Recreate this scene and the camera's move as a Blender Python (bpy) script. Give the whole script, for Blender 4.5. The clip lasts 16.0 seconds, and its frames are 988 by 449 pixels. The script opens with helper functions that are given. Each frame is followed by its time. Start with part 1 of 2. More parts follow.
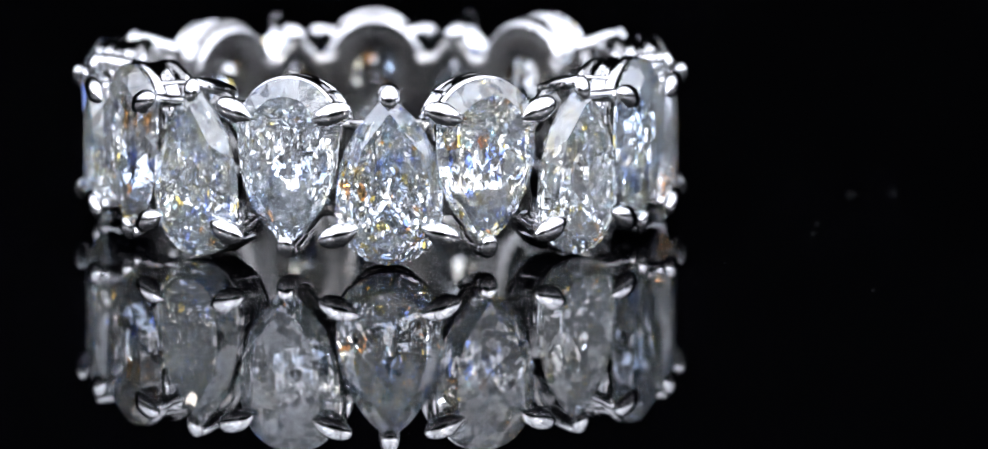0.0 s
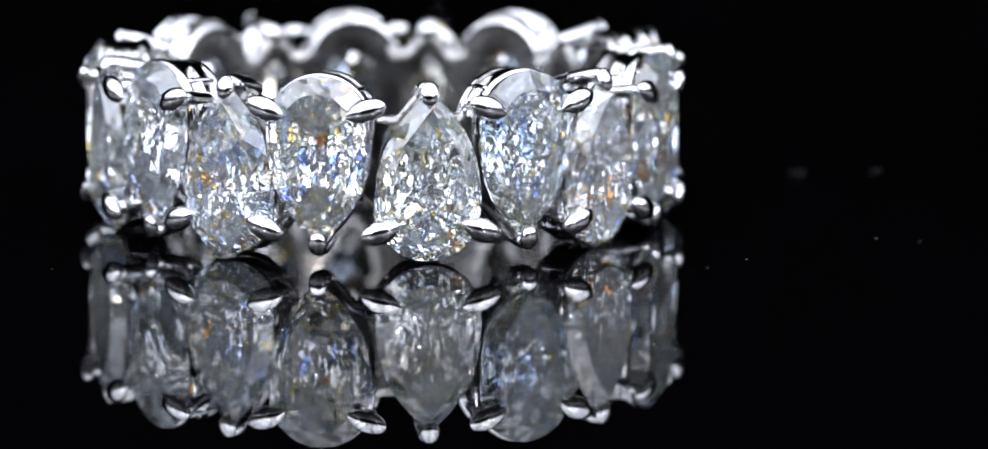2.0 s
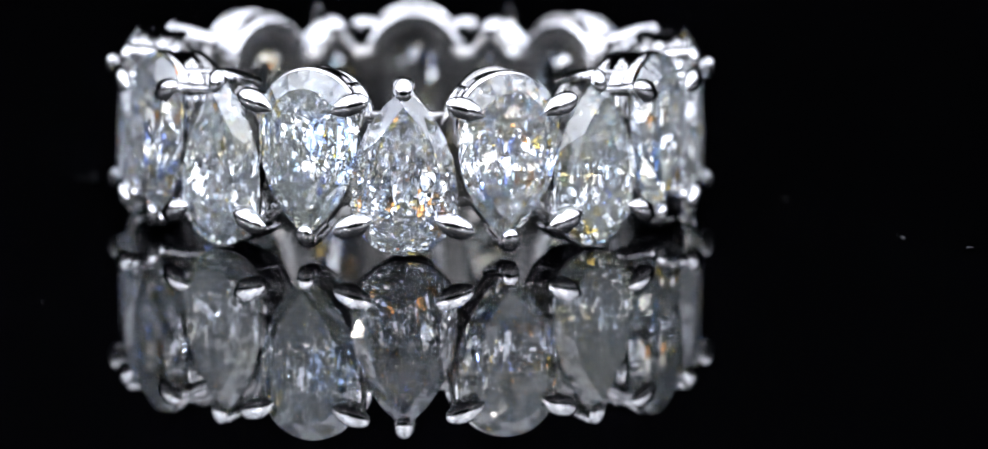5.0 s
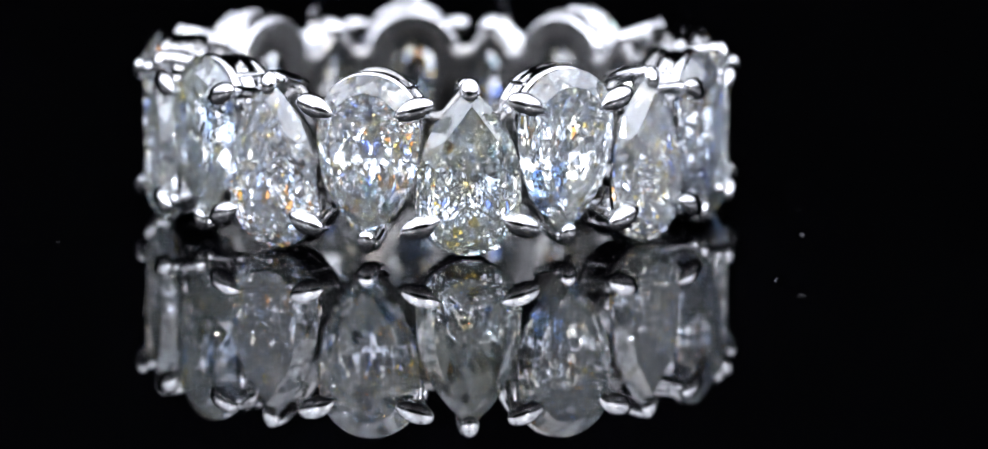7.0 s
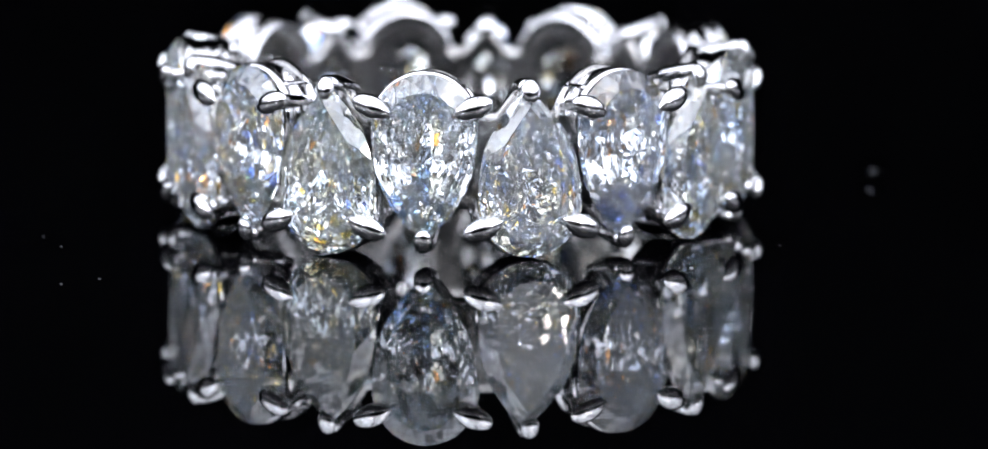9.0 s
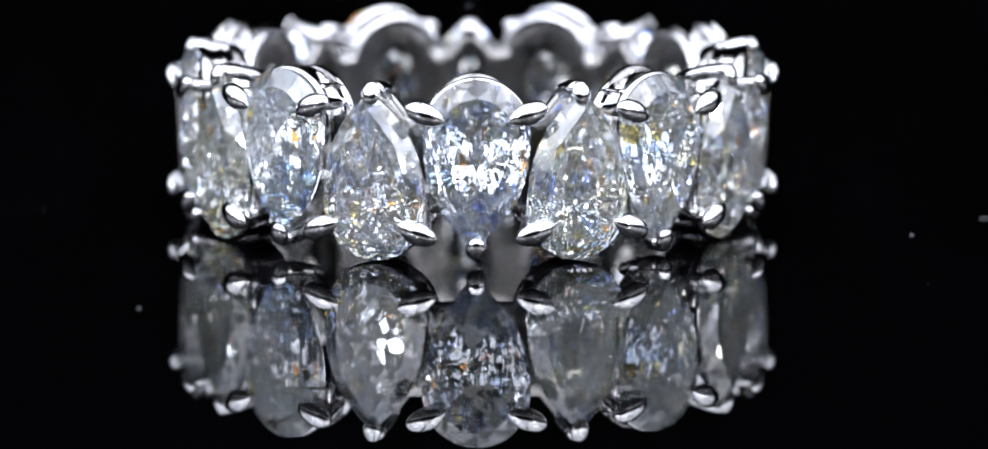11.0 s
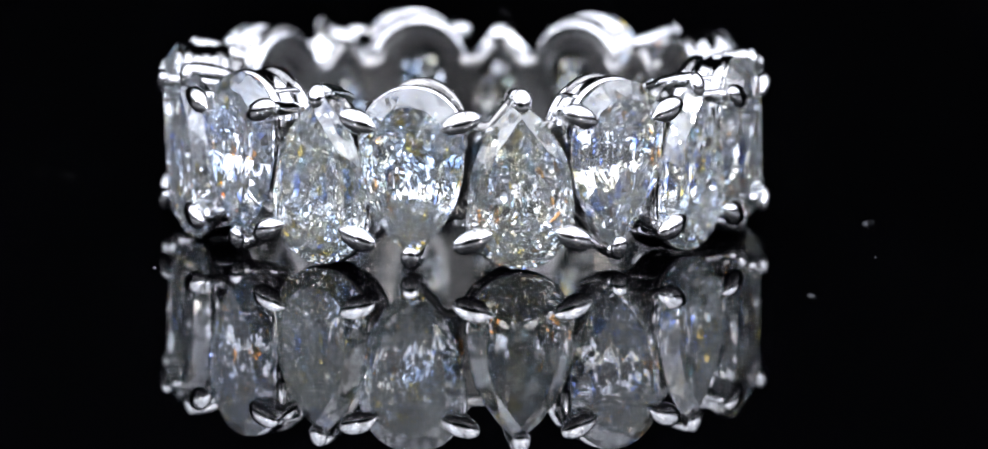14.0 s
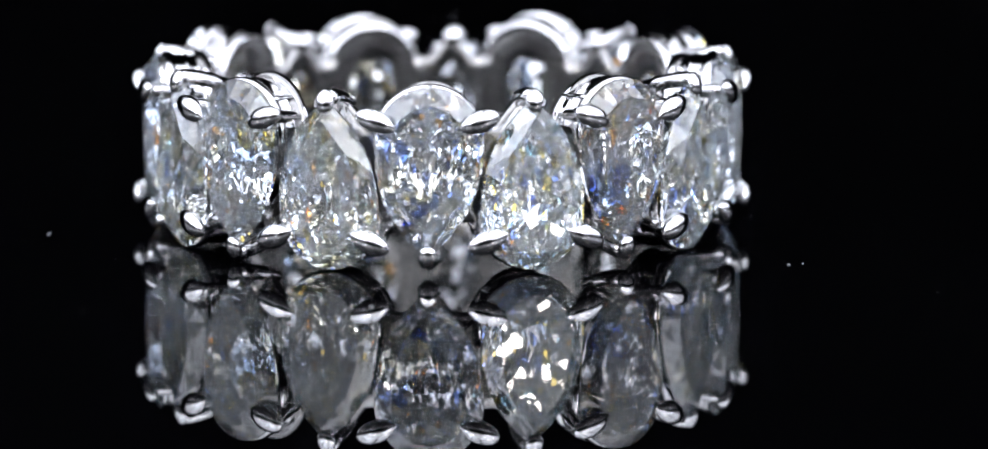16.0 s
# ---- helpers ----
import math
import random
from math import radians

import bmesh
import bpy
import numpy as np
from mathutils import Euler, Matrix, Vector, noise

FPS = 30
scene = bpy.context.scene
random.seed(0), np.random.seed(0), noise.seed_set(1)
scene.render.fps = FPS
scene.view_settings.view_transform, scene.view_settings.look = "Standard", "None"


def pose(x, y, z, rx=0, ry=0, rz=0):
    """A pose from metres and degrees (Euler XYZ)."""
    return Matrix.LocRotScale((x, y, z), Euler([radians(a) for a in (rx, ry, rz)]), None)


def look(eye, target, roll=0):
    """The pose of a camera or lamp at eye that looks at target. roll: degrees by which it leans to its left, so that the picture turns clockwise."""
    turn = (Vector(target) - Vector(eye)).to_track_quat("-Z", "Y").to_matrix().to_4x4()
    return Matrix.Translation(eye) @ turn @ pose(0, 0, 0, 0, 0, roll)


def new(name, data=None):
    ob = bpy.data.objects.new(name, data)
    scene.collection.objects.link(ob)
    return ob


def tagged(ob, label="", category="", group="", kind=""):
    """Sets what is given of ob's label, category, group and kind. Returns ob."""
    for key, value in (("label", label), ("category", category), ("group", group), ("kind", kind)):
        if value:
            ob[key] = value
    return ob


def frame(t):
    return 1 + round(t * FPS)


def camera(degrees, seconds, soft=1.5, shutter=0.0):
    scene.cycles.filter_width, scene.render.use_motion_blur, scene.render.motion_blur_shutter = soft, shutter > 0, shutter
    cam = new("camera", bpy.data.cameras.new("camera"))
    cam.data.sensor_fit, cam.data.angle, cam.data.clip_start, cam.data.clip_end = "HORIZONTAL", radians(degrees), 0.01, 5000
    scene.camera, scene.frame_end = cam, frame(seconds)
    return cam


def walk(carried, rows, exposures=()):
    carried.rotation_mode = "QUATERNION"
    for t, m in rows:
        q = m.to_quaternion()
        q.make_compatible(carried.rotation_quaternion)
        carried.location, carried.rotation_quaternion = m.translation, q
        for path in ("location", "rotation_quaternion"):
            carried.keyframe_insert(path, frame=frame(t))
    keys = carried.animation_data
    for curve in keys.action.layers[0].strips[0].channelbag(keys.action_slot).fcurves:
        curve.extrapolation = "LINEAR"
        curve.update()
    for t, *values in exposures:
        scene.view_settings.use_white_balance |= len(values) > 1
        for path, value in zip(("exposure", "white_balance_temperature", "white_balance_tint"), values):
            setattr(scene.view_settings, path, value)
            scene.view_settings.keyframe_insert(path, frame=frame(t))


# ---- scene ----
MM = 0.001

# ---- camera: stands still before a turning table ----
cam = camera(11.718, 16.0, soft=1.6)
EYE = (0.0, -173.87 * MM, 29.44 * MM)
PITCH = 0.1692
AIM = (0.0, EYE[1] + math.cos(PITCH), EYE[2] - math.sin(PITCH))
walk(cam, [(0.0, look(EYE, AIM, 0.058)), (16.0, look(EYE, AIM, 0.058))])
cam.data.dof.use_dof = True
cam.data.dof.focus_distance = 166.5 * MM
cam.data.dof.aperture_fstop = 44.0

# ---- light: softboxes, added lamps and added white fabric reflectors, with a black back ----
scene.view_settings.exposure = 1.74
scene.cycles.max_bounces, scene.cycles.glossy_bounces, scene.cycles.transmission_bounces = 20, 14, 14
world = bpy.data.worlds.new("booth_air")
scene.world = world
world.use_nodes = True
world.node_tree.nodes["Background"].inputs[0].default_value = (0.012, 0.013, 0.018, 1)
world.node_tree.nodes["Background"].inputs[1].default_value = 0.3


def softbox(name, eye, target, wide, high, watts, colour):
    data = bpy.data.lights.new(name, "AREA")
    data.shape, data.size, data.size_y = "RECTANGLE", wide, high
    data.energy, data.color = watts, colour
    lamp = new(name, data)
    lamp.matrix_world = look(eye, target)
    return lamp


CENTRE = (-0.0025, 0.0, 0.003)
def around(azimuth, height, away):
    a, e = radians(azimuth), radians(height)
    return (math.sin(a) * math.cos(e) * away, -math.cos(a) * math.cos(e) * away, math.sin(e) * away)


softbox("softbox_left", around(-66, 41, 0.33), CENTRE, 0.60, 0.46, 0.24, (0.845, 0.87, 1.0))
softbox("softbox_right", around(66, 41, 0.33), CENTRE, 0.60, 0.46, 0.24, (0.845, 0.87, 1.0))
softbox("softbox_front", around(0, 30, 0.36), CENTRE, 0.60, 0.24, 0.16, (0.92, 0.93, 1.0))
softbox("softbox_top", around(0, 82, 0.33), CENTRE, 0.46, 0.34, 0.125, (0.87, 0.895, 1.0))
# small unseen lamps, added to give the stones glints
softbox("glint_lamp_left", around(-38, 44, 0.30), CENTRE, 0.08, 0.08, 0.02, (0.80, 0.90, 1.0))
softbox("glint_lamp_right", around(38, 44, 0.30), CENTRE, 0.08, 0.08, 0.02, (1.0, 0.95, 0.86))
for side, tint in ((-52, (0.75, 0.86, 1.0)), (-21, (1.0, 0.94, 0.84)), (21, (0.85, 0.92, 1.0)), (52, (1.0, 0.95, 0.86))):
    softbox("glint_lamp", around(side, 25, 0.30), CENTRE, 0.012, 0.012, 0.016, tint)
# lower unseen lamps, added for sparkle in the mirrored stones
for side, tint in ((-72, (1.0, 0.93, 0.82)), (-34, (0.80, 0.88, 1.0)), (34, (1.0, 0.94, 0.86)), (72, (0.78, 0.86, 1.0))):
    softbox("glint_lamp", around(side, 13, 0.30), CENTRE, 0.012, 0.012, 0.009, tint)
for x in (-0.26, 0.26):         # unseen fill lamps, added on the table to wash the fabric from below
    softbox("fill_strip", (x, -0.16, 0.02), (x, -0.17, 0.5), 0.03, 0.42, 0.9, (0.845, 0.88, 1.0))


# ---- materials ----
def material(name):
    mat = bpy.data.materials.new(name)
    mat.use_nodes = True
    tree = mat.node_tree
    return mat, tree, tree.nodes["Principled BSDF"]


def add_bump(tree, bsdf, scale, strength, distance, detail=3.0):
    coords = tree.nodes.new("ShaderNodeTexCoord")
    grain = tree.nodes.new("ShaderNodeTexNoise")
    grain.inputs["Scale"].default_value = scale
    grain.inputs["Detail"].default_value = detail
    bump = tree.nodes.new("ShaderNodeBump")
    bump.inputs["Strength"].default_value = strength
    bump.inputs["Distance"].default_value = distance
    tree.links.new(coords.outputs["Object"], grain.inputs["Vector"])
    tree.links.new(grain.outputs["Fac"], bump.inputs["Height"])
    tree.links.new(bump.outputs["Normal"], bsdf.inputs["Normal"])
    return coords, grain


def add_roughness(tree, bsdf, coords, scale, low, high):
    smear = tree.nodes.new("ShaderNodeTexNoise")
    smear.inputs["Scale"].default_value = scale
    smear.inputs["Detail"].default_value = 4.0
    span = tree.nodes.new("ShaderNodeMapRange")
    span.inputs["From Min"].default_value, span.inputs["From Max"].default_value = 0.35, 0.7
    span.inputs["To Min"].default_value, span.inputs["To Max"].default_value = low, high
    tree.links.new(coords.outputs["Object"], smear.inputs["Vector"])
    tree.links.new(smear.outputs["Fac"], span.inputs["Value"])
    tree.links.new(span.outputs["Result"], bsdf.inputs["Roughness"])


def white_gold():
    mat, tree, bsdf = material("polished_white_gold")
    bsdf.inputs["Base Color"].default_value = (0.86, 0.86, 0.87, 1)
    bsdf.inputs["Metallic"].default_value = 1.0
    coords, _ = add_bump(tree, bsdf, 900.0, 0.06, 0.00005)
    add_roughness(tree, bsdf, coords, 500.0, 0.05, 0.14)
    return mat


def satin_gold():
    mat, tree, bsdf = material("satin_white_gold")
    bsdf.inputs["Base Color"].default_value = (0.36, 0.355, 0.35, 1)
    bsdf.inputs["Metallic"].default_value = 1.0
    coords, _ = add_bump(tree, bsdf, 700.0, 0.25, 0.00012)
    add_roughness(tree, bsdf, coords, 400.0, 0.10, 0.26)
    return mat


def crown_material():
    """Diamond with polished facets and faint cloudy inclusions just under them."""
    mat = bpy.data.materials.new("diamond_crown")
    mat.use_nodes = True
    tree = mat.node_tree
    tree.nodes.remove(tree.nodes["Principled BSDF"])
    glass = tree.nodes.new("ShaderNodeBsdfGlass")
    glass.inputs["Color"].default_value = (0.99, 0.995, 1.0, 1)
    glass.inputs["Roughness"].default_value = 0.0
    glass.inputs["IOR"].default_value = 2.418
    haze = tree.nodes.new("ShaderNodeBsdfDiffuse")
    haze.inputs["Color"].default_value = (0.86, 0.87, 0.89, 1)
    coords = tree.nodes.new("ShaderNodeTexCoord")
    info = tree.nodes.new("ShaderNodeObjectInfo")
    shift = tree.nodes.new("ShaderNodeVectorMath")
    shift.operation = "ADD"
    cloud = tree.nodes.new("ShaderNodeTexNoise")
    cloud.inputs["Scale"].default_value = 2600.0
    cloud.inputs["Detail"].default_value = 5.0
    cloud.inputs["Roughness"].default_value = 0.7
    span = tree.nodes.new("ShaderNodeMapRange")
    span.inputs["From Min"].default_value, span.inputs["From Max"].default_value = 0.35, 0.68
    span.inputs["To Min"].default_value, span.inputs["To Max"].default_value = 0.0, 0.08
    mix = tree.nodes.new("ShaderNodeMixShader")
    link = tree.links.new
    facets = tree.nodes.new("ShaderNodeTexVoronoi")
    facets.inputs["Scale"].default_value = 2500.0
    face = tree.nodes.new("ShaderNodeNewGeometry")
    centred, tilt, summed, unit = [tree.nodes.new("ShaderNodeVectorMath") for _ in range(4)]
    for node, kind in zip((centred, tilt, summed, unit), ("SUBTRACT", "SCALE", "ADD", "NORMALIZE")):
        node.operation = kind
    centred.inputs[1].default_value = (0.5, 0.5, 0.5)
    tilt.inputs["Scale"].default_value = 0.05
    link(shift.outputs[0], facets.inputs["Vector"])
    link(facets.outputs["Color"], centred.inputs[0])
    link(centred.outputs[0], tilt.inputs[0])
    link(tilt.outputs[0], summed.inputs[0])
    link(face.outputs["Normal"], summed.inputs[1])
    link(summed.outputs[0], unit.inputs[0])
    link(unit.outputs[0], glass.inputs["Normal"])
    link(coords.outputs["Object"], shift.inputs[0])
    link(info.outputs["Random"], shift.inputs[1])
    link(shift.outputs[0], cloud.inputs["Vector"])
    link(cloud.outputs["Fac"], span.inputs["Value"])
    link(span.outputs["Result"], mix.inputs["Fac"])
    link(glass.outputs[0], mix.inputs[1])
    link(haze.outputs[0], mix.inputs[2])
    link(mix.outputs[0], tree.nodes["Material Output"].inputs["Surface"])
    return mat


def pavilion_material():
    """A mirror for the totally reflecting underside of a diamond, broken into tiny tilted facets, a few painted with
    the colours of split light.
    """
    mat = bpy.data.materials.new("diamond_pavilion")
    mat.use_nodes = True
    tree = mat.node_tree
    tree.nodes.remove(tree.nodes["Principled BSDF"])
    coords = tree.nodes.new("ShaderNodeTexCoord")
    cells, broad = [tree.nodes.new("ShaderNodeTexVoronoi") for _ in range(2)]
    cells.inputs["Scale"].default_value = 3600.0
    broad.inputs["Scale"].default_value = 1500.0
    centred, tilt, middle, lean, both, summed, unit = [tree.nodes.new("ShaderNodeVectorMath") for _ in range(7)]
    for node, kind in zip((centred, tilt, middle, lean, both, summed, unit), ("SUBTRACT", "SCALE", "SUBTRACT", "SCALE", "ADD", "ADD", "NORMALIZE")):
        node.operation = kind
    centred.inputs[1].default_value = middle.inputs[1].default_value = (0.5, 0.5, 0.5)
    tilt.inputs["Scale"].default_value = 0.26
    lean.inputs["Scale"].default_value = 0.62
    face = tree.nodes.new("ShaderNodeNewGeometry")
    split = tree.nodes.new("ShaderNodeSeparateColor")
    # flashes of dispersed light, painted as tints of single cells
    fire_paint = tree.nodes.new("ShaderNodeValToRGB")
    fire_paint.color_ramp.interpolation = "CONSTANT"
    stops = ((0.0, (0.34, 0.48, 1.0)), (0.022, (0.93, 0.96, 1.0)), (0.45, (0.96, 0.97, 0.97)), (0.80, (0.97, 0.95, 0.88)), (0.955, (1.0, 0.78, 0.22)), (0.975, (1.0, 0.50, 0.16)), (0.985, (0.70, 0.92, 1.0)))
    ramp = fire_paint.color_ramp.elements
    while len(ramp) < len(stops):
        ramp.new(0.5)
    for stop, (place, colour) in zip(ramp, stops):
        stop.position, stop.color = place, (*colour, 1)
    shine = tree.nodes.new("ShaderNodeBsdfGlossy")
    shine.inputs["Roughness"].default_value = 0.0
    link = tree.links.new
    info = tree.nodes.new("ShaderNodeObjectInfo")
    shift = tree.nodes.new("ShaderNodeVectorMath")
    shift.operation = "ADD"
    link(coords.outputs["Object"], shift.inputs[0])
    link(info.outputs["Random"], shift.inputs[1])
    stretch = tree.nodes.new("ShaderNodeVectorMath")
    stretch.operation = "MULTIPLY"
    stretch.inputs[1].default_value = (1.0, 1.0, 0.55)
    link(shift.outputs[0], stretch.inputs[0])
    link(stretch.outputs[0], cells.inputs["Vector"])
    link(cells.outputs["Color"], centred.inputs[0])
    link(centred.outputs[0], tilt.inputs[0])
    link(stretch.outputs[0], broad.inputs["Vector"])
    link(broad.outputs["Color"], middle.inputs[0])
    link(middle.outputs[0], lean.inputs[0])
    link(tilt.outputs[0], both.inputs[0])
    link(lean.outputs[0], both.inputs[1])
    patch, amount, scaled = tree.nodes.new("ShaderNodeTexNoise"), tree.nodes.new("ShaderNodeMapRange"), tree.nodes.new("ShaderNodeVectorMath")
    patch.inputs["Scale"].default_value = 650.0
    patch.inputs["Detail"].default_value = 1.0
    amount.inputs["From Min"].default_value, amount.inputs["From Max"].default_value = 0.46, 0.54
    amount.inputs["To Min"].default_value, amount.inputs["To Max"].default_value = 0.45, 1.0
    scaled.operation = "SCALE"
    link(shift.outputs[0], patch.inputs["Vector"])
    link(patch.outputs["Fac"], amount.inputs["Value"])
    link(both.outputs[0], scaled.inputs[0])
    link(amount.outputs["Result"], scaled.inputs["Scale"])
    link(scaled.outputs[0], summed.inputs[0])
    link(face.outputs["Normal"], summed.inputs[1])
    link(summed.outputs[0], unit.inputs[0])
    link(cells.outputs["Color"], split.inputs[0])
    link(split.outputs[0], fire_paint.inputs["Fac"])
    # cream and bluish gleams, painted over the broad cells
    hue, tint, blend = tree.nodes.new("ShaderNodeSeparateColor"), tree.nodes.new("ShaderNodeValToRGB"), tree.nodes.new("ShaderNodeMix")
    tint.color_ramp.interpolation = "CONSTANT"
    tint.color_ramp.elements.new(0.5)
    for stop, (place, colour) in zip(tint.color_ramp.elements, ((0.0, (1.0, 1.0, 1.0)), (0.80, (1.0, 0.97, 0.85)), (0.92, (0.78, 0.87, 1.0)))):
        stop.position, stop.color = place, (*colour, 1)
    blend.data_type, blend.blend_type = "RGBA", "MULTIPLY"
    blend.inputs[0].default_value = 1.0
    link(broad.outputs["Color"], hue.inputs[0])
    link(hue.outputs[1], tint.inputs["Fac"])
    link(fire_paint.outputs["Color"], blend.inputs[6])
    link(tint.outputs["Color"], blend.inputs[7])
    link(blend.outputs[2], shine.inputs["Color"])
    link(unit.outputs[0], shine.inputs["Normal"])
    link(shine.outputs[0], tree.nodes["Material Output"].inputs["Surface"])
    return mat


def black_acrylic():
    mat, tree, bsdf = material("black_acrylic")
    bsdf.inputs["Base Color"].default_value = (0.0006, 0.0006, 0.0008, 1)
    bsdf.inputs["IOR"].default_value = 1.22
    coords, _ = add_bump(tree, bsdf, 60.0, 0.004, 0.0002)
    add_roughness(tree, bsdf, coords, 90.0, 0.0, 0.004)
    return mat


def dark_cloth(name, value):
    mat, tree, bsdf = material(name)
    bsdf.inputs["Base Color"].default_value = (value, value, value * 1.15, 1)
    bsdf.inputs["Roughness"].default_value = 0.95
    bsdf.inputs["Specular IOR Level"].default_value = 0.1
    add_bump(tree, bsdf, 1500.0, 0.5, 0.0003)
    return mat


def reflector_fabric():
    mat, tree, bsdf = material("white_reflector_fabric")
    bsdf.inputs["Base Color"].default_value = (0.82, 0.83, 0.85, 1)
    bsdf.inputs["Roughness"].default_value = 0.9
    add_bump(tree, bsdf, 400.0, 0.3, 0.0005)
    return mat


def lint():
    mat, tree, bsdf = material("lint")
    bsdf.inputs["Base Color"].default_value = (0.30, 0.31, 0.33, 1)
    bsdf.inputs["Roughness"].default_value = 0.8
    return mat


GOLD, SATIN = white_gold(), satin_gold()
DIAMOND, PAVILION = crown_material(), pavilion_material()
ACRYLIC, CLOTH, LINT, FABRIC = black_acrylic(), dark_cloth("black_velvet", 0.0022), lint(), reflector_fabric()


# ---- helpers for meshes ----
def mesh_of(name, verts, faces, mat, smooth=False):
    data = bpy.data.meshes.new(name)
    data.from_pydata([tuple(v) for v in verts], [], faces)
    bm = bmesh.new()
    bm.from_mesh(data)
    bmesh.ops.remove_doubles(bm, verts=bm.verts, dist=1e-7)
    bmesh.ops.recalc_face_normals(bm, faces=bm.faces)
    bm.to_mesh(data)
    bm.free()
    data.materials.append(mat)
    if smooth:
        data.polygons.foreach_set("use_smooth", [True] * len(data.polygons))
    return data


def part(name, data, parent, m=None, label=""):
    ob = new(name, data)
    ob.parent = parent
    if m is not None:
        ob.matrix_basis = m
    return tagged(ob, label)


def box(name, lo, hi, mat):
    x0, y0, z0 = lo
    x1, y1, z1 = hi
    v = [(x, y, z) for x in (x0, x1) for y in (y0, y1) for z in (z0, z1)]
    f = [(0, 1, 3, 2), (4, 6, 7, 5), (0, 4, 5, 1), (2, 3, 7, 6), (0, 2, 6, 4), (1, 5, 7, 3)]
    return new(name, mesh_of(name, v, f, mat))


def tube(path, sizes, sides=12):
    """A swept rod with rounded ends. path: points; sizes: (across, along) half widths at each, across = sideways of the first frame."""
    path = [Vector(p) for p in path]
    verts, faces = [], []
    for i, p in enumerate(path):
        a, b = path[max(i - 1, 0)], path[min(i + 1, len(path) - 1)]
        way = (b - a).normalized()
        side = way.cross(Vector((0.13, 0.21, 1.0)) if abs(way.z) < 0.9 else Vector((0, 1, 0))).normalized()
        over = side.cross(way).normalized()
        for k in range(sides):
            ang = 2 * math.pi * k / sides
            verts.append(p + side * math.cos(ang) * sizes[i][0] + over * math.sin(ang) * sizes[i][1])
    for i in range(len(path) - 1):
        for k in range(sides):
            n = (k + 1) % sides
            faces.append((i * sides + k, i * sides + n, (i + 1) * sides + n, (i + 1) * sides + k))
    faces.append(tuple(range(sides))[::-1])
    faces.append(tuple((len(path) - 1) * sides + k for k in range(sides)))
    return verts, faces


# ---- the booth ----
tagged(box("tabletop", (-1.2, -1.2, -0.034), (1.2, 1.2, -0.014), CLOTH), "black cloth-covered table under the turntable", "table", kind="structure")
tagged(box("wall_back", (-1.2, 1.2, -0.034), (1.2, 1.22, 1.4), CLOTH), "black velvet backdrop behind the ring", "backdrop", kind="structure")
tagged(box("wall_front", (-1.2, -1.22, -0.034), (1.2, -1.2, 1.4), CLOTH), "black velvet wall of the booth", "wall", kind="structure")
tagged(box("wall_west", (-1.22, -1.22, -0.034), (-1.2, 1.22, 1.4), CLOTH), "black velvet wall of the booth", "wall", kind="structure")
tagged(box("wall_east", (1.2, -1.22, -0.034), (1.22, 1.22, 1.4), CLOTH), "black velvet wall of the booth", "wall", kind="structure")
tagged(box("ceiling", (-1.22, -1.22, 1.4), (1.22, 1.22, 1.42), CLOTH), "black velvet ceiling of the booth", "ceiling", kind="structure")


# added unseen reflectors: upright fabric panels in front and at the sides, and cross panels overhead, with dark gaps
# between for contrast in the facets
for i in range(7):
    x = -0.405 + 0.12 * i
    tagged(box("bounce_panel", (x, -0.42, 0.13), (x + 0.10, -0.40, 0.40), FABRIC), "unseen white fabric front panel, added to reflect light", "wall", kind="structure")
for i in range(5):
    y = -0.40 + 0.11 * i
    for x in (-0.42, 0.40):
        tagged(box("bounce_panel", (x, y, 0.11), (x + 0.02, y + 0.085, 0.40), FABRIC), "unseen white fabric side panel, added to reflect light", "wall", kind="structure")
    for k in range(4):
        x = -0.40 + 0.205 * k
        tagged(box("bounce_panel_top", (x, y, 0.40), (x + 0.165, y + 0.075, 0.42), FABRIC), "unseen white fabric top panel, added to reflect light", "ceiling", kind="structure")

AXIS = (-2.462 * MM, 0.0)


def build_turntable():
    """A lathe-turned disc with rounded rim, its top at z = 0."""
    profile = [(0, 0), (90, 0), (168, 0), (169.2, -0.3), (169.9, -1.0), (170, -2), (170, -10), (169, -13), (90, -14), (0, -14)]
    n = 128
    verts, faces = [], []
    for r, z in profile:
        for k in range(n):
            a = 2 * math.pi * k / n
            verts.append((r * MM * math.cos(a), r * MM * math.sin(a), z * MM))
    for i in range(len(profile) - 1):
        for k in range(n):
            m = (k + 1) % n
            ids = (i * n + k, i * n + m, (i + 1) * n + m, (i + 1) * n + k)
            faces.append(ids)
    verts = [Vector(v) for v in verts]
    ob = new("turntable", mesh_of("turntable", verts, faces, ACRYLIC))
    ob.location = (AXIS[0], AXIS[1], 0)
    return tagged(ob, "glossy black acrylic turntable with a mirror finish", "turntable")


turntable = build_turntable()

# ---- the ring ----
COUNT = 18
MID = 3.29                      # half height of the ring, mm
HALF, BULB, TIP, POWER = 1.85, -1.36, 2.72, 2.7
GIRDLE, TABLE = 10.17, 10.64
OUT = 0.10                      # by which the settings stand further out, mm
PHASE = 2.73


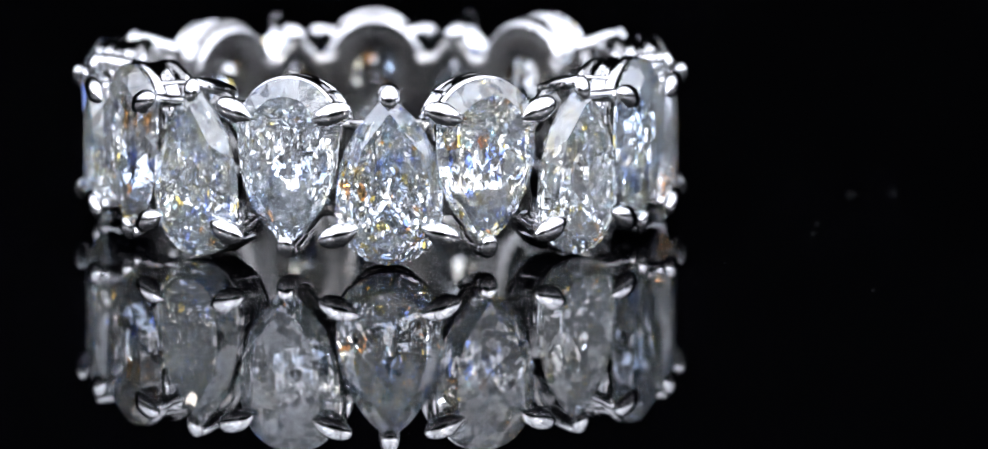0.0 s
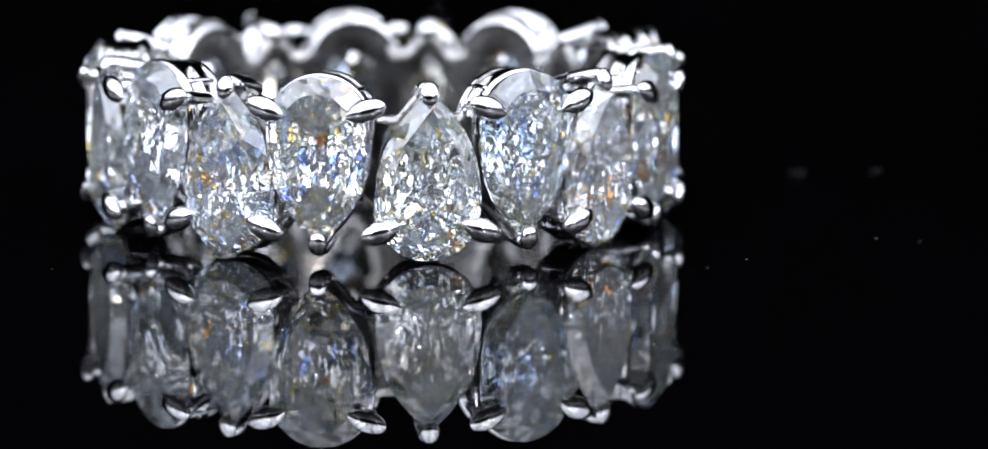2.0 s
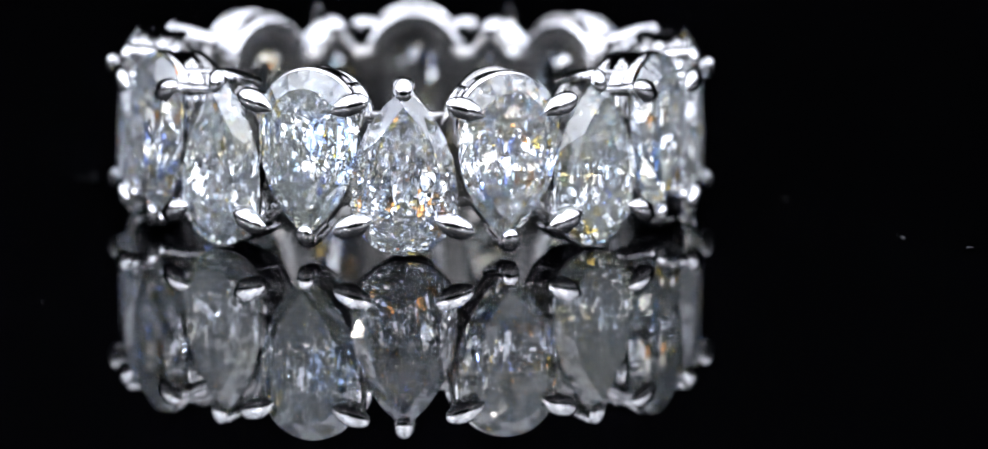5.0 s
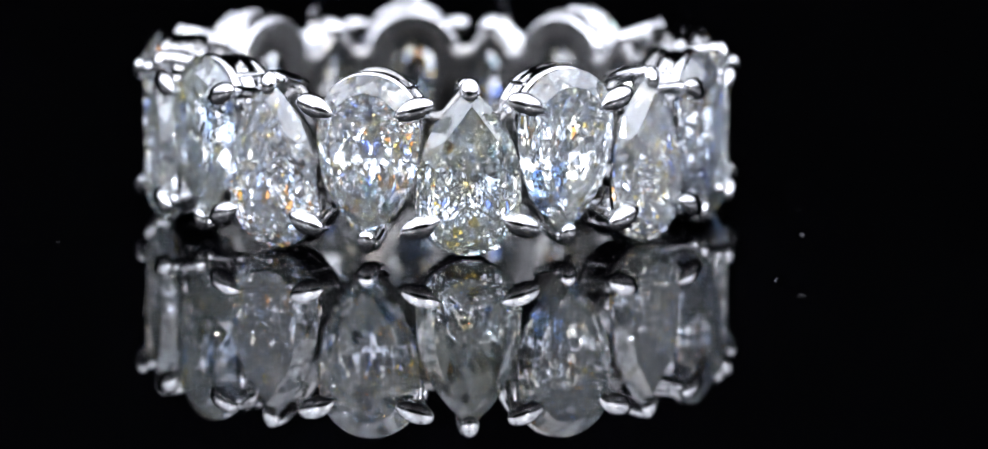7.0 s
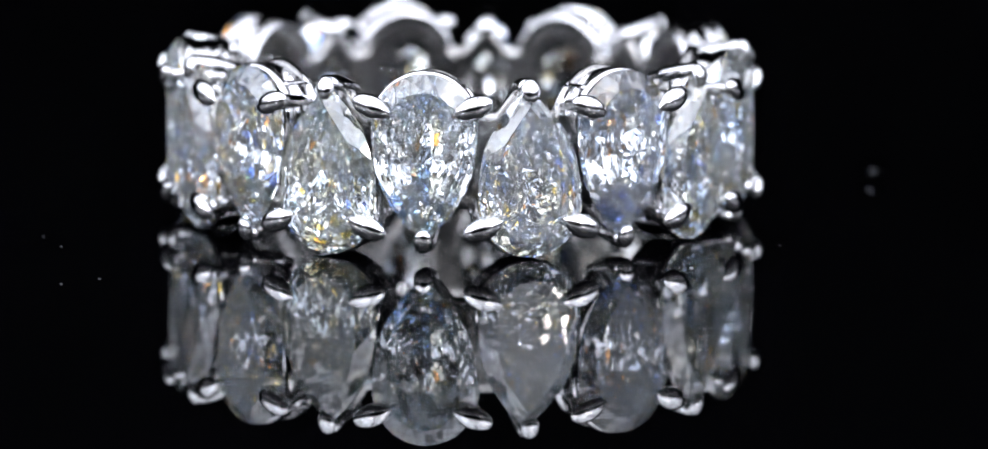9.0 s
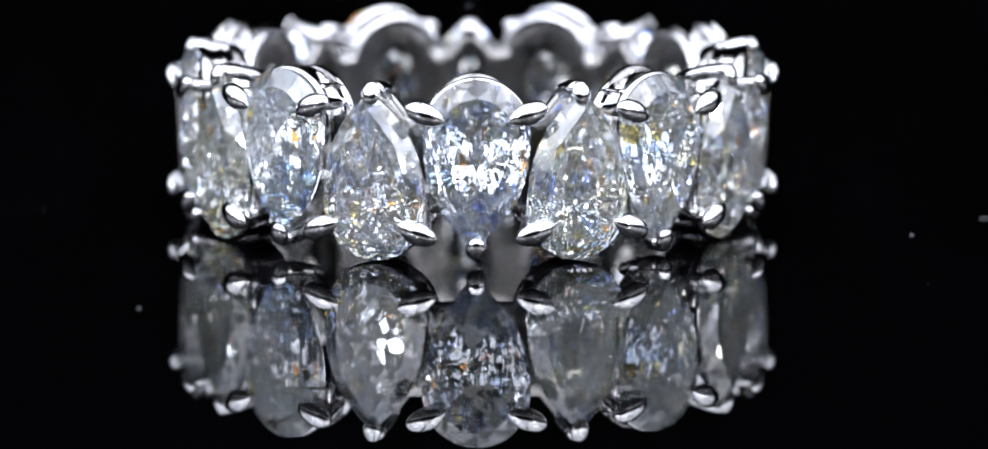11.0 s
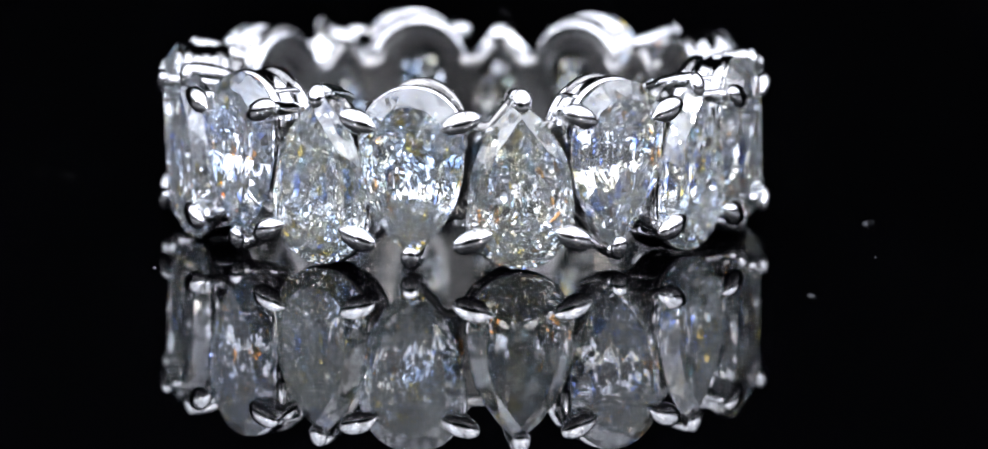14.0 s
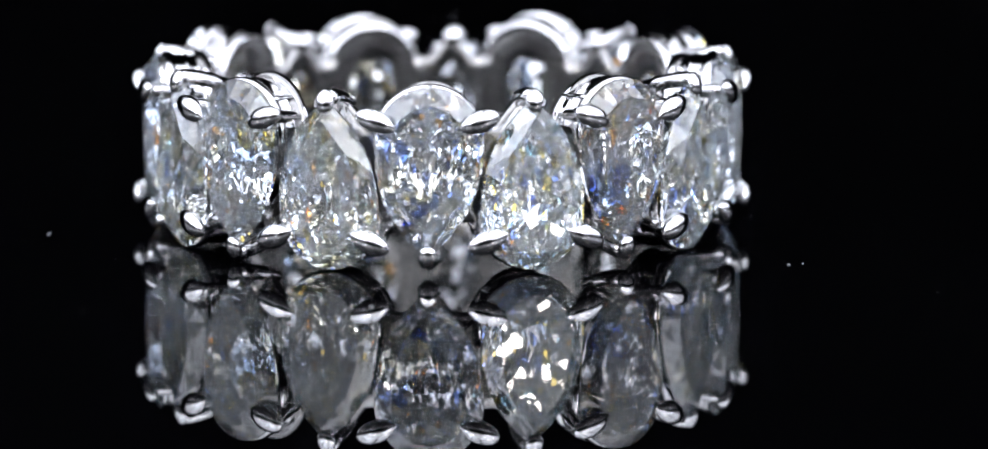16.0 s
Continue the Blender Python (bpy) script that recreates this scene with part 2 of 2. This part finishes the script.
def outline(n_side, n_round):
    """The pear's edge from its point round by the right; mm, u sideways, v towards the point."""
    rise = TIP - BULB
    right = [(HALF * (1 - s ** POWER), BULB + rise * s) for s in [1 - (k / (n_side + 1)) ** 0.9 for k in range(1, n_side + 1)]]
    bow = [(HALF * math.cos(a), BULB + HALF * math.sin(a)) for a in [-math.pi * k / n_round for k in range(n_round + 1)]]
    return [(0.0, TIP)] + right + bow + [(-u, v) for u, v in reversed(right)]


def diamond_mesh(seed):
    """A pear brilliant: flat table, crown facets, thin girdle, and a deep pavilion with a keel towards the point."""
    rng = random.Random(seed)
    edge = outline(6, 14)
    n = len(edge)
    m = n // 2
    cv = BULB + 0.35
    slope = math.tan(math.radians(41.0 + rng.uniform(-2.5, 2.5)))

    def shake(j):
        return rng.uniform(-j, j)

    def crown(i, inset, w, j):
        """inset: how far inside the stone's edge."""
        u, v = edge[i % n]
        k = 1 - inset / math.hypot(u, v - cv)
        return put((u * k + shake(j), w + shake(j) * 0.4, cv + (v - cv) * k + shake(j)))

    def keel(i):
        u, v = edge[i % n]
        foot = min(max(v * 0.80 + 0.05, BULB), TIP - 0.75)
        s = max(0.0, (foot - BULB) / (TIP - BULB))
        return foot, HALF * (1 - s ** POWER) * slope

    def pavilion(i, k, j, sag):
        """k: 0 at the girdle, 1 on the keel; sag steepens the outer part as real lower facets are."""
        u, v = edge[i % n]
        foot, deep = keel(i)
        return put((u * (1 - k) + shake(j), GIRDLE - 0.05 - deep * (k + sag) + shake(j) * 0.5, v + (foot - v) * k + shake(j)))

    V, F = [], []

    def put(p):
        V.append((p[0] * MM, -p[1] * MM, p[2] * MM))
        return len(V) - 1

    top = [crown(2 * k, 0.58, TABLE, 0.0) for k in range(m)]
    mid = [crown(2 * k + 1, 0.27, GIRDLE + 0.25, 0.02) for k in range(m)]
    gird = [crown(k, 0.0, GIRDLE + 0.035, 0.006) for k in range(n)]
    low = [crown(k, 0.0, GIRDLE - 0.05, 0.006) for k in range(n)]
    pav = [pavilion(2 * k + 1, 0.27, 0.06, 0.06) for k in range(m)]
    inn = [pavilion(2 * k, 0.48, 0.06, 0.03) for k in range(m)]
    deep = [pavilion(2 * k + 1, 0.66, 0.05, 0.04) for k in range(m)]
    last = [pavilion(2 * k, 0.84, 0.025, 0.01) for k in range(m)]
    ridge = [pavilion(2 * k + 1, 1.0, 0.01, 0.0) for k in range(m)]
    F.append(tuple(top))
    for k in range(m):
        j = (k + 1) % m
        a, b, c = 2 * k, 2 * k + 1, (2 * k + 2) % n
        F += [(top[k], mid[k], top[j]), (mid[k - 1], gird[a], top[k]), (top[k], gird[a], mid[k]), (mid[k], gird[a], gird[b]), (mid[k], gird[b], gird[c])]
        F += [(gird[a], low[a], low[b], gird[b]), (gird[b], low[b], low[c], gird[c])]
        F += [(pav[k], low[b], low[a]), (pav[k], low[c], low[b]), (low[c], pav[k], inn[j]), (low[c], inn[j], pav[j])]
        F += [(pav[k], inn[k], deep[k]), (pav[k], deep[k], inn[j])]
        F += [(inn[j], deep[k], last[j]), (inn[j], last[j], deep[j])]
        F += [(deep[k], last[k], ridge[k]), (deep[k], ridge[k], last[j]), (last[j], ridge[k], ridge[j])]
    F.append(tuple(ridge))
    data = mesh_of("diamond", V, F, DIAMOND)
    data.materials.append(PAVILION)
    for poly in data.polygons:
        poly.material_index = int(-poly.center.y < (GIRDLE - 0.055) * MM)
    return data


OUTER_RAIL = [(9.60, 0.02), (9.64, 0.07), (9.74, 0.09), (9.86, 0.09), (9.95, 0.05), (9.98, -0.03), (9.90, -0.12), (9.70, -0.16), (9.60, -0.08)]
WEB = [(8.72, -0.03), (9.04, -0.03), (9.09, 0.02), (9.16, 0.02), (9.21, -0.03), (9.66, -0.03), (9.66, -0.12), (8.72, -0.14)]
INNER_RAIL = [(8.40, -0.30), (8.33, -0.22), (8.30, -0.08), (8.33, 0.05), (8.42, 0.10), (8.54, 0.10), (8.64, 0.04), (8.68, -0.10), (8.60, -0.26)]


def rim_point(w, off, a):
    """A point of the gallery round a stone's round end: its radius on the ring, how far it stands off the stone's edge, and the angle."""
    r = HALF + off - 0.02
    narrow, drop = 1 - (10.3 - w) * 0.03, (10.3 - w) * 0.025 + (0.15 if w < 8.7 else 0.0)
    return r * math.cos(a) * narrow, -w, BULB + (r - drop) * math.sin(a)


def rail_mesh(name, profile, first, last, steps=30):
    """A polished rail swept round the round end of a stone, with rounded section."""
    verts, faces = [], []
    for i in range(steps + 1):
        a = math.radians(first + (last - first) * i / steps)
        for w, off in profile:
            x, y, z = rim_point(w, off, a)
            verts.append((x * MM, y * MM, z * MM))
    p = len(profile)
    for i in range(steps):
        for k in range(p):
            m = (k + 1) % p
            faces.append((i * p + k, i * p + m, (i + 1) * p + m, (i + 1) * p + k))
    faces += [tuple(range(p)), tuple(steps * p + k for k in range(p))]
    data = mesh_of(name, verts, faces, GOLD, True)
    data.set_sharp_from_angle(angle=math.radians(50))
    return data


def strut_mesh(angle):
    """A short bar between the two rails."""
    a = math.radians(angle)
    path = [Vector(rim_point(w, -0.06, a)) for w in (8.5, 8.8, 9.2, 9.5, 9.8)]
    verts, faces = joined(tube(path, [(0.20, 0.12), (0.17, 0.10), (0.16, 0.10), (0.17, 0.10), (0.20, 0.12)], 10))
    return mesh_of("strut", verts, faces, GOLD, True)


def bead(centre, along, across, out, point=False, rings=12, sides=16):
    """A rounded bead; its inner end runs to a point if asked. The three arguments are its half axes as vectors."""
    verts, faces = [], []
    for i in range(rings + 1):
        t = -math.cos(math.pi * i / rings)
        r = math.sqrt(max(0.0, 1 - t * t))
        if point and t < 0:
            r = (1 - t * t) ** 0.85
        for k in range(sides):
            a = 2 * math.pi * k / sides
            verts.append(centre + along * t + across * (r * math.cos(a)) + out * (r * math.sin(a)))
    for i in range(rings):
        for k in range(sides):
            n = (k + 1) % sides
            faces.append((i * sides + k, i * sides + n, (i + 1) * sides + n, (i + 1) * sides + k))
    return verts, faces


def joined(*pieces):
    verts, faces = [], []
    for v, f in pieces:
        start = len(verts)
        verts += [(p[0] * MM, p[1] * MM, p[2] * MM) for p in v]
        faces += [tuple(start + i for i in g) for g in f]
    return verts, faces


def claw_mesh(side):
    """A leaf-shaped claw on a rod that rises beside the round end and lies over the crown."""
    a = math.radians(-22)
    ray = Vector((side * math.cos(a), 0, math.sin(a)))
    base = Vector((0, 0, BULB))

    def at(r, w):
        return base + ray * r + Vector((0, -w, 0))

    rod = tube([at(1.50, 8.4), at(1.68, 9.2), at(1.86, 9.8), at(2.02, 10.2), at(2.10, 10.6)], [(0.20, 0.20), (0.23, 0.23), (0.26, 0.26), (0.28, 0.26), (0.22, 0.2)], 12)
    over = Vector((0, -1, 0))
    along = (ray * 0.74 - over * 0.10)
    across = ray.cross(over).normalized() * 0.43
    leaf = bead(at(1.90, 10.70), along, across, over * 0.31 + ray * 0.03, True)
    verts, faces = joined(rod, leaf)
    return mesh_of("claw", verts, faces, GOLD, True)


def tip_claw_mesh():
    """The rod at a stone's point, ending in a rounded bead over it."""
    def at(v, w):
        return Vector((0.0, -w, v))

    rod = tube([at(TIP - 0.35, 8.4), at(TIP - 0.1, 9.1), at(TIP + 0.04, 9.7), at(TIP + 0.08, 10.1), at(TIP + 0.08, 10.3)], [(0.34, 0.26), (0.38, 0.27), (0.40, 0.28), (0.38, 0.28), (0.30, 0.24)], 16)
    cap = bead(at(TIP - 0.06, 10.40), Vector((0, 0.12, 0.42)), Vector((0.35, 0, 0)), Vector((0, -0.22, 0.07)))
    verts, faces = joined(rod, cap)
    return mesh_of("tip_claw", verts, faces, GOLD, True)


def band_mesh():
    """The inner band: a shell with scalloped rims and a pear-shaped window behind every stone."""
    r0, r1 = 8.56, 8.96
    wall = 8.75
    squeeze = wall / 10.3
    pitch = 2 * math.pi * wall / COUNT
    half = pitch / 2

    def pear(v):
        """Half width of a stone at height v."""
        if v >= TIP or v <= BULB - HALF:
            return 0.0
        return HALF * (1 - ((v - BULB) / (TIP - BULB)) ** POWER) if v > BULB else math.sqrt(HALF ** 2 - (v - BULB) ** 2)

    def rim(u):
        """Height of the upper rim where u is measured along the wall from a round end."""
        best = 1.7
        x = abs(u) / squeeze
        if x < HALF:
            best = max(best, math.sqrt((HALF + 0.02) ** 2 - x * x) - BULB)
        y = (pitch - abs(u)) / squeeze
        if y < HALF:
            best = max(best, BULB + (TIP - BULB) * (1 - y / HALF) ** (1 / POWER) - 0.1)
        return best

    def window(du, dv):
        t = 0.02
        while abs(du * t) < 0.55 * pear(dv * t / 0.55) * squeeze and t < 3:
            t += 0.01
        return du * t, dv * t

    side, span = 8, 20
    edge = [(half, -rim(half) + 2 * rim(half) * i / side) for i in range(side)]
    edge += [(half - pitch * i / span, rim(pitch - abs(half - pitch * i / span))) for i in range(span)]
    edge += [(-half, rim(half) - 2 * rim(half) * i / side) for i in range(side)]
    edge += [(-half + pitch * i / span, -rim(abs(-half + pitch * i / span))) for i in range(span)]
    hole = [window(u / math.hypot(u, v), v / math.hypot(u, v)) for u, v in edge]
    count = len(edge)
    verts, faces = [], []
    for k in range(COUNT):
        flip = 1 if k % 2 == 0 else -1
        base = 2 * math.pi * k / COUNT + math.radians(PHASE)
        start = len(verts)
        for r in (r0, r1):
            for f in (0.0, 0.08, 0.5, 0.92, 1.0):
                soft = 0.06 * (1 if r == r0 else -1) * (f in (0.0, 1.0))
                for (hu, hv), (bu, bv) in zip(hole, edge):
                    a = base + (hu * (1 - f) + bu * f) / wall
                    v = (hv * (1 - f) + bv * f) * flip
                    inside = abs(abs(bu) - half) < 1e-9 and f == 1.0
                    rr = r + (0 if inside else soft)
                    verts.append((rr * math.sin(a) * MM, -rr * math.cos(a) * MM, (MID + v) * MM))
        for i in range(count):
            j = (i + 1) % count
            for layer in (0, 5):
                for f in range(4):
                    s = start + (layer + f) * count
                    faces.append((s + i, s + j, s + count + j, s + count + i))
            faces.append((start + i, start + 5 * count + i, start + 5 * count + j, start + j))
            if not (abs(edge[i][0]) > half - 1e-9 and abs(edge[j][0]) > half - 1e-9):
                s, e = start + 4 * count, start + 9 * count
                faces.append((s + i, s + j, e + j, e + i))
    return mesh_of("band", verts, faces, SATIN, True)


# how far single stones sit beside and above their even places, mm
SHIFT = {0: (0.03, 0.06), 1: (-0.15, 0.06), 2: (0.09, 0.0), 3: (0.09, 0.08), 4: (-0.07, 0.02), 5: (0.04, -0.05), 7: (-0.08, 0.07), 9: (0.04, -0.03), 10: (0.08, 0.0), 11: (-0.14, -0.13), 12: (0.03, -0.02), 14: (0.03, 0.04), 17: (0.06, 0.08)}


def build_ring():
    ring = tagged(new("ring"), "white gold eternity ring set with alternating pear-cut diamonds", "ring")
    ring.empty_display_size = 0.01
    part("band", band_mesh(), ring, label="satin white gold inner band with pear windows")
    rng = random.Random(3)
    bezel = rail_mesh("bezel", WEB, -172, -8)
    rails = [rail_mesh("rail", OUTER_RAIL, -188, 8), rail_mesh("rail", INNER_RAIL, -176, -4)]
    left, right, tip = claw_mesh(-1), claw_mesh(1), tip_claw_mesh()
    struts = [strut_mesh(angle) for angle in (-135, -45)]
    for k in range(COUNT):
        up = k % 2 == 0
        turn = Matrix.Rotation(2 * math.pi * k / COUNT + math.radians(PHASE), 4, "Z")
        side, rise = SHIFT.get(k, (0.0, 0.0))
        turn = turn @ Matrix.Translation((side * MM, 0, 0))
        lift = Matrix.Translation((0, 0, (MID + rise) * MM))
        m = lift @ turn @ (Matrix.Identity(4) if up else Matrix.Rotation(math.pi, 4, "Y")) @ Matrix.Translation((0, -OUT * MM, 0))
        pivot = Matrix.Translation((0, -GIRDLE * MM, 0))
        lean = pivot @ pose(0, 0, 0, rng.uniform(-1.6, 1.6), rng.uniform(-2.2, 2.2), rng.uniform(-1.6, 1.6)) @ pivot.inverted()
        part("diamond", diamond_mesh(k + 11), ring, m @ lean, "clear pear-cut diamond, point " + ("upward" if up else "downward"))
        holder = part("bezel", bezel, ring, m, "polished white gold open gallery setting")
        for rail in rails:
            part("rail", rail, holder)
        for strut in struts:
            part("strut", strut, holder)
        part("claw", left, holder)
        part("claw", right, holder)
        part("tip_claw", tip, holder)
    return ring


ring = build_ring()


SPECKS = ((-2.5, 13.78, 0.16, 0.09), (-17.55, 3.25, 0.16, 0.09), (-20.4, -0.5, 0.36, 0.05), (6.35, 16.42, 0.22, 0.06), (-10.95, -11.7, 0.14, 0.1), (8.65, 18.25, 0.08, 0.05), (5.93, 16.3, 0.07, 0.03), (17.5, 5.4, 0.09, 0.06), (15.9, 5.1, 0.08, 0.06), (5.92, -16.26, 0.06, 0.05), (8.59, 18.39, 0.2, 0.03), (-17.62, 12.74, 0.05, 0.04), (-7.75, 11.51, 0.06, 0.05), (-16.58, -15.88, 0.06, 0.05), (-0.69, -11.91, 0.05, 0.04), (-4.86, -15.92, 0.06, 0.03), (10.47, -9.42, 0.05, 0.04), (13.92, -3.36, 0.06, 0.05), (15.21, -14.56, 0.12, 0.03), (14.24, -1.22, 0.1, 0.03), (-10.74, -12.22, 0.08, 0.06), (-16.32, -7.19, 0.06, 0.05))


def build_dust():
    """Lint and dust on the disc: thin uneven flakes and short fibres, x, y, half length and half width in mm."""
    rng = random.Random(5)
    flakes = list(SPECKS)
    for _ in range(6):
        r, a, size = 15 + 55 * rng.random() ** 0.8, rng.uniform(0, 2 * math.pi), rng.choice((0.012, 0.016, 0.022))
        flakes.append((r * math.cos(a), r * math.sin(a), size * rng.choice((1, 1, 1.5, 4)), size))
    verts, faces = [], []
    for x, y, long, wide in flakes:
        long, wide = long * 0.5, wide * 0.5
        turn = rng.uniform(-0.3, 0.3) + 3.2
        s = len(verts)
        for dz in (0.0, wide * 0.8):
            for p, q in ((-1, -0.3), (-0.3, -1), (0.6, -0.8), (1, 0.2), (0.3, 0.9), (-0.6, 0.7)):
                px, py = p * long * rng.uniform(0.8, 1.1), q * wide * rng.uniform(0.7, 1.1)
                verts.append(((x + px * math.cos(turn) - py * math.sin(turn)) * MM, (y + px * math.sin(turn) + py * math.cos(turn)) * MM, (dz + 0.001) * MM))
        faces += [tuple(range(s, s + 6)), tuple(range(s + 6, s + 12))] + [(s + i, s + (i + 1) % 6, s + 6 + (i + 1) % 6, s + 6 + i) for i in range(6)]
    ob = new("dust", mesh_of("dust", verts, faces, LINT))
    ob.location = (AXIS[0], AXIS[1], 0)
    return tagged(ob, "pale specks of dust and lint on black acrylic", "dust", kind="stuff")


dust = build_dust()


def motions():
    """The disc turns at a steady rate, and the ring, which stands a little off its axis, goes round with it."""
    rate, off, start = 16.5383, 1.701 * MM, -76.30
    ring_rows, disc_rows = [], []
    for i in range(33):
        t = 0.5 * i
        a = radians(start - rate * t)
        ring_rows.append((t, pose(AXIS[0] + off * math.sin(a), AXIS[1] - off * math.cos(a), 0, 0, 0, -rate * t)))
        disc_rows.append((t, pose(AXIS[0], AXIS[1], 0, 0, 0, -rate * t)))
    walk(ring, ring_rows)
    walk(turntable, disc_rows)
    walk(dust, disc_rows)


motions()
